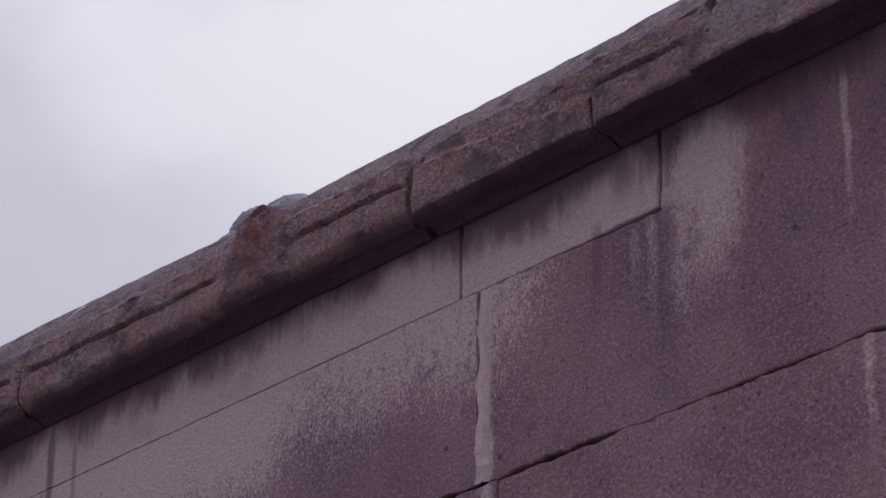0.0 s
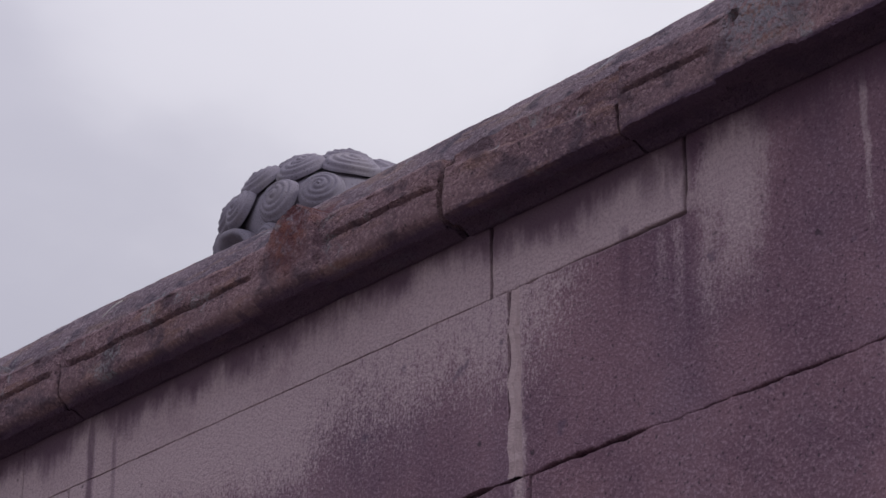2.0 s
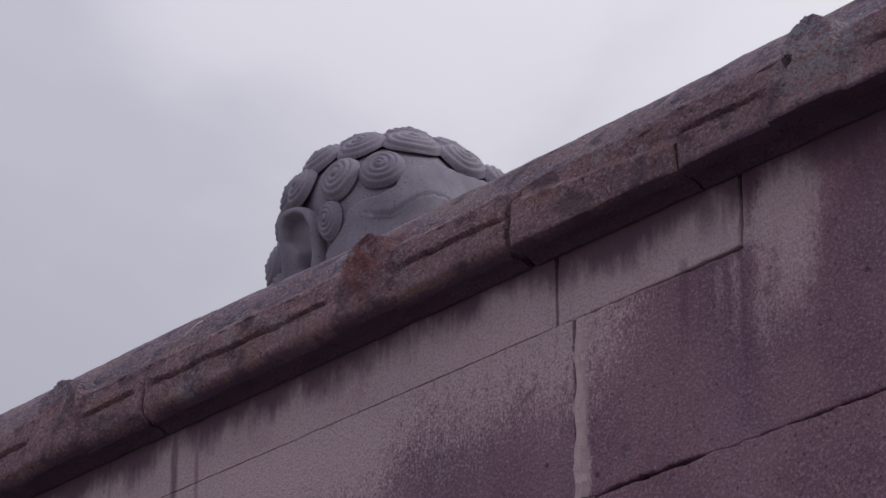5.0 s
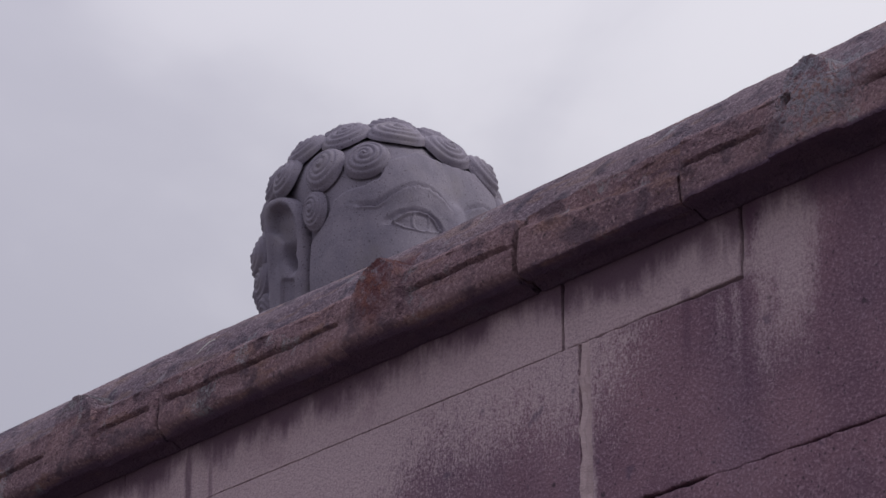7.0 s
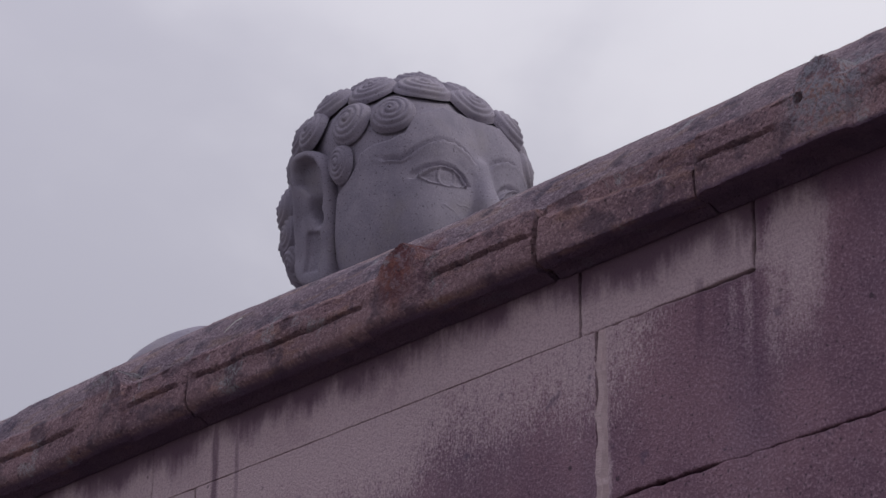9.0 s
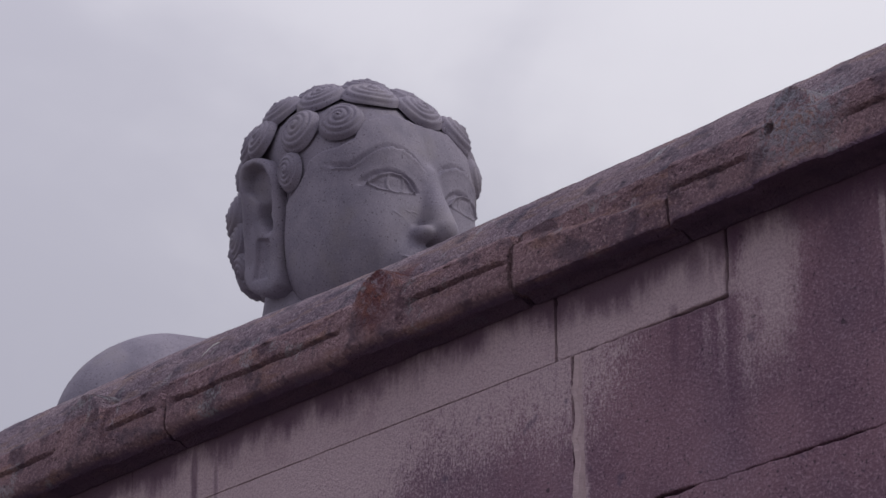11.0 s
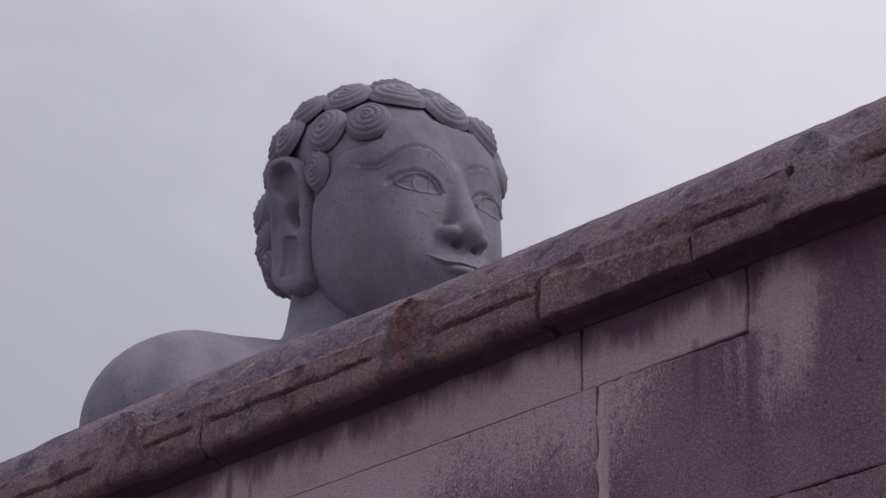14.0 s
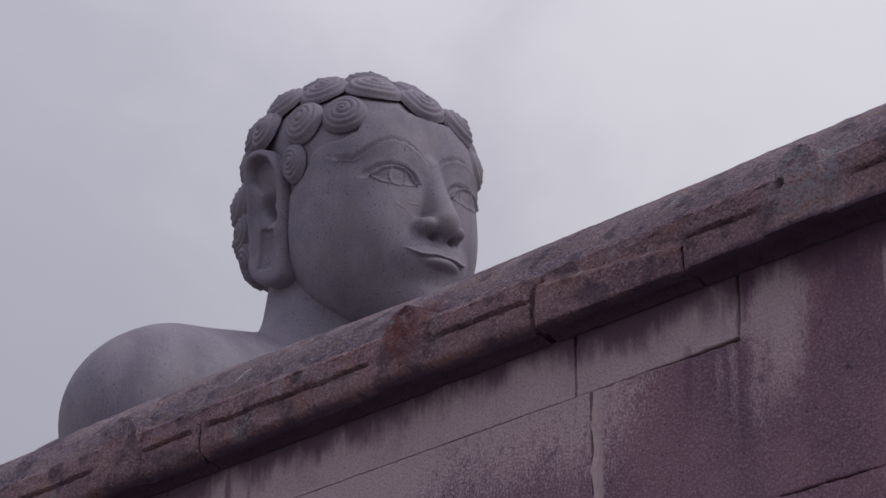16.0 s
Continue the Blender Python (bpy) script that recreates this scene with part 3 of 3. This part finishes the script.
def head_mesh():
    """The head, cut by rays from its middle, denser over the face, with the carved lines of brow, eye and mouth."""
    cols, rows = 820, 540
    u = np.linspace(-1, 1, cols, endpoint=False)
    az = np.pi * (0.52 * u + 0.48 * u**3)
    el = np.radians(np.concatenate([np.linspace(-80, -32, 60, endpoint=False), np.linspace(-32, 50, 380, endpoint=False), np.linspace(50, 89.6, rows - 440)]))
    A, E = np.meshgrid(az, el)
    way = np.stack([np.cos(E) * np.cos(A), np.cos(E) * np.sin(A), np.sin(E)], -1).reshape(-1, 3)
    mid = np.array((0.05, 0.0, -0.80))
    far = np.full(len(way), 0.3)
    for _ in range(34):
        far += head_field(mid + way * far[:, None]) * 0.85
    p = mid + way * far[:, None]
    w, z, front = np.abs(p[:, 1]), p[:, 2], np.clip((p[:, 0] - 0.35) / 0.25, 0, 1)
    out = np.zeros(len(p))
    # hair cap, a step above the brow and the temples
    turn = np.degrees(np.arctan2(w, p[:, 0]))
    hairline = np.interp(turn, (0, 14, 22, 40, 44, 52, 61, 69, 72, 78, 91, 100), (0.50, 0.50, 0.51, 0.36, 0.16, 0.095, 0.08, 0.03, -0.08, -0.20, -0.31, -0.85))
    hair = 0.055 * np.clip((z - hairline) / 0.040, 0, 1)
    # brow: a raised strap with a sharp drop to the socket
    d, s = along(w, z, BROW)
    line = np.interp(w, [q[0] for q in BROW[::-1]], [q[1] for q in BROW[::-1]])
    taper = np.clip(5 * np.minimum(s + 0.06, 1.04 - s), 0, 1)
    out += 0.044 * np.clip((0.021 * taper - d) / 0.022 + 0.5, 0, 1) * taper
    out -= 0.018 * ridge(d - 0.034, 0.011) * (z < line) * taper
    below = line - z
    out -= 0.032 * np.clip(below / 0.015, 0, 1) * np.clip(1 - below / 0.20, 0, 1) * np.clip((0.80 - w) / 0.15, 0, 1) * np.clip((w - 0.07) / 0.08, 0, 1)
    # eye: lid strap above, a crease under it, the ball, a thin lower rim
    du, _ = along(w, z, LID)
    dl, _ = along(w, z, UNDER)
    top = np.interp(w, [q[0] for q in LID[::-1]], [q[1] for q in LID[::-1]])
    low = np.interp(w, [q[0] for q in UNDER[::-1]], [q[1] for q in UNDER[::-1]])
    depth = np.minimum(du, dl)
    inside = np.where((w > 0.225) & (w < 0.685) & (z < top) & (z > low), np.clip(depth / 0.012, 0, 1), 0)
    over = np.clip((z - np.where((w > 0.225) & (w < 0.685), top, -0.33)) / 0.014 + 0.5, 0, 1) * np.clip((0.76 - w) / 0.07, 0, 1) * np.clip((w - 0.15) / 0.06, 0, 1)
    out += 0.038 * over * np.clip(du / 0.014, 0, 1) * np.clip((0.078 - du) / 0.022, 0, 1)
    out -= 0.032 * ridge(du, 0.010) + 0.010 * ridge(dl, 0.008)
    out += 0.010 * inside * np.clip(depth / 0.07, 0, 1)
    iris = np.hypot((w - 0.440) / 1.0, (z + 0.290) / 1.25)
    out -= 0.020 * inside * ridge(iris - 0.088, 0.008)
    d, s = along(w, z, LIPS)
    # upper lip: a sharp bowed rim, and under it a plane that slants back to the seam
    rim = np.interp(w, [q[0] for q in LIP_EDGE[::-1]], [q[1] for q in LIP_EDGE[::-1]])
    seam = np.interp(w, [q[0] for q in LIPS[::-1]], [q[1] for q in LIPS[::-1]])
    slant = np.clip((rim - z) / np.maximum(rim - seam, 0.006), 0, 1)
    slant = np.where(z < seam, ridge(seam - z, 0.020), slant)
    out -= 0.036 * slant * np.clip((0.385 - w) / 0.10, 0, 1)
    out -= 0.012 * ridge(d, 0.010) * np.clip(0.3 + 2.5 * s, 0, 1)
    d, _ = along(w, z, [(0.28, -0.70), (0.30, -0.79), (0.26, -0.865)])
    out -= 0.008 * ridge(d, 0.030)
    d, _ = along(p[:, 1], z, [(-0.47, -0.585), (-0.42, -0.61), (-0.37, -0.635)])
    out -= 0.006 * ridge(d, 0.006)
    d, _ = along(p[:, 1], z, [(-0.33, -0.548), (-0.29, -0.565), (-0.25, -0.543), (-0.20, -0.55)])
    out -= 0.006 * ridge(d, 0.006)
    bowl = 0.20 * np.exp(-(((p[:, 0] + 0.43) / 0.27) ** 2) - ((z + 0.02) / 0.34) ** 2) * (w > 0.5)
    p = p + way * (out * front + hair)[:, None]
    p[:, 1] -= np.sign(p[:, 1]) * bowl
    faces = grid_faces(rows, cols, wrap=True)
    return p, faces


def to_skin(p, rounds=8):
    """Places on the head's surface near the given ones, and the ways out of the stone there."""
    for _ in range(rounds):
        g = np.stack([head_field(p + 1e-3 * e) - head_field(p - 1e-3 * e) for e in np.eye(3)], -1) / 2e-3
        g /= np.linalg.norm(g, axis=-1, keepdims=True) + 1e-9
        p = p - g * head_field(p)[:, None] * 0.9
    return p, g


def curl_mesh(place, size, turn, tall=0.048, rings=24, spokes=44):
    """A snail-shell lock of hair: a low dome with a groove that winds four times to its middle."""
    p, out = to_skin(np.array([place], float), 20)
    p, out = p[0], out[0]
    up = np.array((0, 0, 1.0)) - out * out[2]
    up /= np.linalg.norm(up) + 1e-9
    side = np.cross(up, out)
    r = np.linspace(0, 1, rings)[:, None]
    a = np.linspace(0, 2 * np.pi, spokes, endpoint=False)[None]
    sign = 1 if p[1] < 0 else -1
    wind = 4.3 * r - sign * (a + turn) / (2 * np.pi)
    h = 0.034 + tall * (1 - r**2.0) ** 0.75 - 0.050 * r**6 + 0 * a
    h = h + 0.024 * (np.abs(np.cos(np.pi * wind)) ** 0.55 - 1) * np.minimum(1, (1 - r) * 9)
    h = h + 0.014 * np.exp(-((r / 0.12) ** 2))
    v = p + (size[0] * r * np.cos(a))[..., None] * side + (size[1] * r * np.sin(a))[..., None] * up
    v, n = to_skin(v.reshape(-1, 3), 5)
    return v + n * h.reshape(-1, 1), grid_faces(rings, spokes, wrap=True)


EAR = [(-0.395, 0.307), (-0.559, 0.326), (-0.649, 0.269), (-0.673, 0.161), (-0.656, 0.022), (-0.662, -0.139), (-0.690, -0.362), (-0.709, -0.586), (-0.751, -0.807), (-0.720, -0.918), (-0.617, -1.026), (-0.462, -1.096), (-0.292, -1.122), (-0.188, -1.059), (-0.159, -0.807), (-0.126, -0.587), (-0.084, -0.344), (-0.064, -0.161), (-0.077, -0.014), (-0.137, 0.136), (-0.248, 0.240)]
HOLLOW = [(-0.589, 0.133), (-0.537, 0.214), (-0.392, 0.227), (-0.254, 0.150), (-0.177, 0.023), (-0.172, -0.128), (-0.203, -0.233), (-0.276, -0.280), (-0.297, -0.342), (-0.239, -0.445), (-0.315, -0.468), (-0.390, -0.400), (-0.411, -0.284), (-0.389, -0.176), (-0.471, -0.093), (-0.565, -0.024)]
SLOT = [(-0.462, -0.527), (-0.276, -0.582), (-0.341, -0.954), (-0.557, -0.919)]
CANAL = [(-0.274, -0.228), (-0.355, -0.318), (-0.291, -0.441)]


def inside_of(x, z, corners):
    """Distance to a closed outline in the ear's plane, negative within it."""
    loop = corners + [corners[0]]
    d, _ = along(x, z, loop)
    cross = np.zeros(x.shape, int)
    for (ax, az_), (bx, bz) in zip(loop, loop[1:]):
        cross += ((az_ > z) != (bz > z)) & (x < (bx - ax) * (z - az_) / (bz - az_ + 1e-12) + ax)
    return np.where(cross % 2 == 1, -d, d)


def ear_field(p):
    """The long ear: a slab with rounded edges, a hollow within the rim, a canal behind the tragus and a slot in the lobe; y points out of the head."""
    x, y, z = p[..., 0], p[..., 1], p[..., 2]
    edge = inside_of(x, z, EAR)
    dip = inside_of(x, z, HOLLOW)
    deep, _ = along(x, z, CANAL)
    smooth = lambda v: v * v * (3 - 2 * v)
    top = 0.085 - 0.030 * smooth(np.clip((-edge - 0.07) / 0.08, 0, 1)) * np.clip((z + 0.55) / 0.2, 0, 1)
    top = top - 0.115 * smooth(np.clip(0.25 - dip / 0.065, 0, 1)) - 0.09 * np.exp(-((deep / 0.065) ** 2))
    top = top - 0.040 * np.clip(0.5 - inside_of(x, z, SLOT) / 0.016, 0, 1)
    slab = -blend(-edge, -(y - top), 0.085)
    return np.maximum(slab, -0.24 - y)


# place on the head, half width, half height, thickness; first those on both sides, then those on one
CURLS = [
    ((0.178, 0.943, 0.414), 0.24, 0.26, 0.060), ((0.641, 0.802, 0.400), 0.25, 0.235, 0.055), ((0.094, 0.981, -0.011), 0.165, 0.21, 0.050),
    ((0.218, 0.702, 0.820), 0.29, 0.25, 0.050), ((-0.420, 0.92, 0.530), 0.23, 0.25, 0.060), ((-0.330, 0.80, 0.860), 0.29, 0.27, 0.075),
    ((-0.740, 0.84, 0.640), 0.28, 0.28, 0.075), ((-0.100, 0.50, 1.050), 0.29, 0.27, 0.035), ((-0.500, 0.40, 1.050), 0.28, 0.27, 0.045),
]
LONE_CURLS = [
    ((0.629, -0.412, 0.800), 0.33, 0.26, 0.045), ((0.800, 0.100, 0.740), 0.29, 0.25, 0.065), ((0.780, 0.560, 0.600), 0.27, 0.27, 0.085),
    ((0.740, 0.790, 0.200), 0.20, 0.26, 0.060), ((0.280, -0.180, 1.050), 0.28, 0.26, 0.050), ((0.460, 0.220, 0.980), 0.28, 0.26, 0.055),
    ((0.0, 0.080, 1.120), 0.27, 0.26, 0.040), ((-0.480, 0.0, 1.120), 0.27, 0.27, 0.050),
    ((-1.070, -0.800, -0.060), 0.27, 0.28, 0.105), ((-1.100, -0.680, -0.42), 0.24, 0.24, 0.045),
]


def statue():
    """The colossus, one carved block from foot to crown."""
    pieces = [surface(body_field, (-1.9, -3.6, -13.3), (1.6, 3.6, -0.8), 0.085), head_mesh()]
    v, f = surface(ear_field, (-1.05, -0.30, -1.35), (0.05, 0.20, 0.6), 0.0165)
    left = v.copy()
    # the ears lean out towards their tops
    left[:, 1] += 0.82 + 0.15 * np.clip((left[:, 2] + 0.75) / 0.8, 0, 1)
    pieces.append((left, f))
    pieces.append((left * (1, -1, 1), f[:, ::-1]))
    rnd = random.Random(11)
    for place, a, b, tall in CURLS:
        for side in (-1, 1):
            pieces.append(curl_mesh((place[0], place[1] * side, place[2]), (a, b), rnd.uniform(0, 6.28), tall))
    for place, a, b, tall in LONE_CURLS:
        pieces.append(curl_mesh(place, (a, b), rnd.uniform(0, 6.28), tall))
    # rows round the back of the head
    for z, n, start in ((1.02, 5, 130), (0.70, 6, 134), (0.36, 6, 134), (0.0, 6, 136), (-0.36, 6, 134), (-0.70, 6, 134)):
        for i in range(n):
            a = radians(start + (360 - 2 * start) * i / (n - 1))
            pieces.append(curl_mesh((1.25 * math.cos(a) - 0.1, 1.1 * math.sin(a), z), (0.25, 0.24), rnd.uniform(0, 6.28), rings=18, spokes=32))
    verts, faces, first = [], [], 0
    for v, f in pieces:
        verts.append(v)
        faces.append(f + first)
        first += len(v)
    verts, faces = np.concatenate(verts), np.concatenate(faces)
    me = bpy.data.meshes.new("statue")
    me.from_pydata(verts.tolist(), [], faces.tolist())
    me.materials.append(STATUE)
    me.shade_smooth()
    ob = new("statue", me)
    ob.location = HEAD
    tagged(ob, "colossal standing figure of smooth grey granite with snail-curl hair", "statue")


statue()


# ---------------------------------------------------------------- small things
def feather():
    """A pale quill caught on the coping's slope."""
    n, verts = 14, []
    for i in range(n):
        f = i / (n - 1)
        x, bend = -1.292 + 0.050 * f, 0.004 * math.sin(f * 3.0)
        half = 0.0045 * math.sin(math.pi * min(0.98, f * 0.9 + 0.06)) + 0.0008
        y = -0.014 + 0.020 * f
        z = BASE + float(np.interp(y, [p[0] for p in UPPER], [p[1] for p in UPPER])) + 0.017 + bend
        y -= 0.004
        for a, b in ((-half, 0.0), (0.0, 0.0022), (half, 0.0), (0.0, -0.0012)):
            verts.append((x, y + a * 0.6, z + a * 0.8 + b + 0.004))
    faces = [tuple(q) for q in grid_faces(n, 4, wrap=True)] + [(3, 2, 1, 0), (n * 4 - 4, n * 4 - 3, n * 4 - 2, n * 4 - 1)]
    ob = mesh_ob("feather", verts, faces, QUILL, None, smooth=True)
    tagged(ob, "small pale feather lying on the granite coping", "feather")


feather()
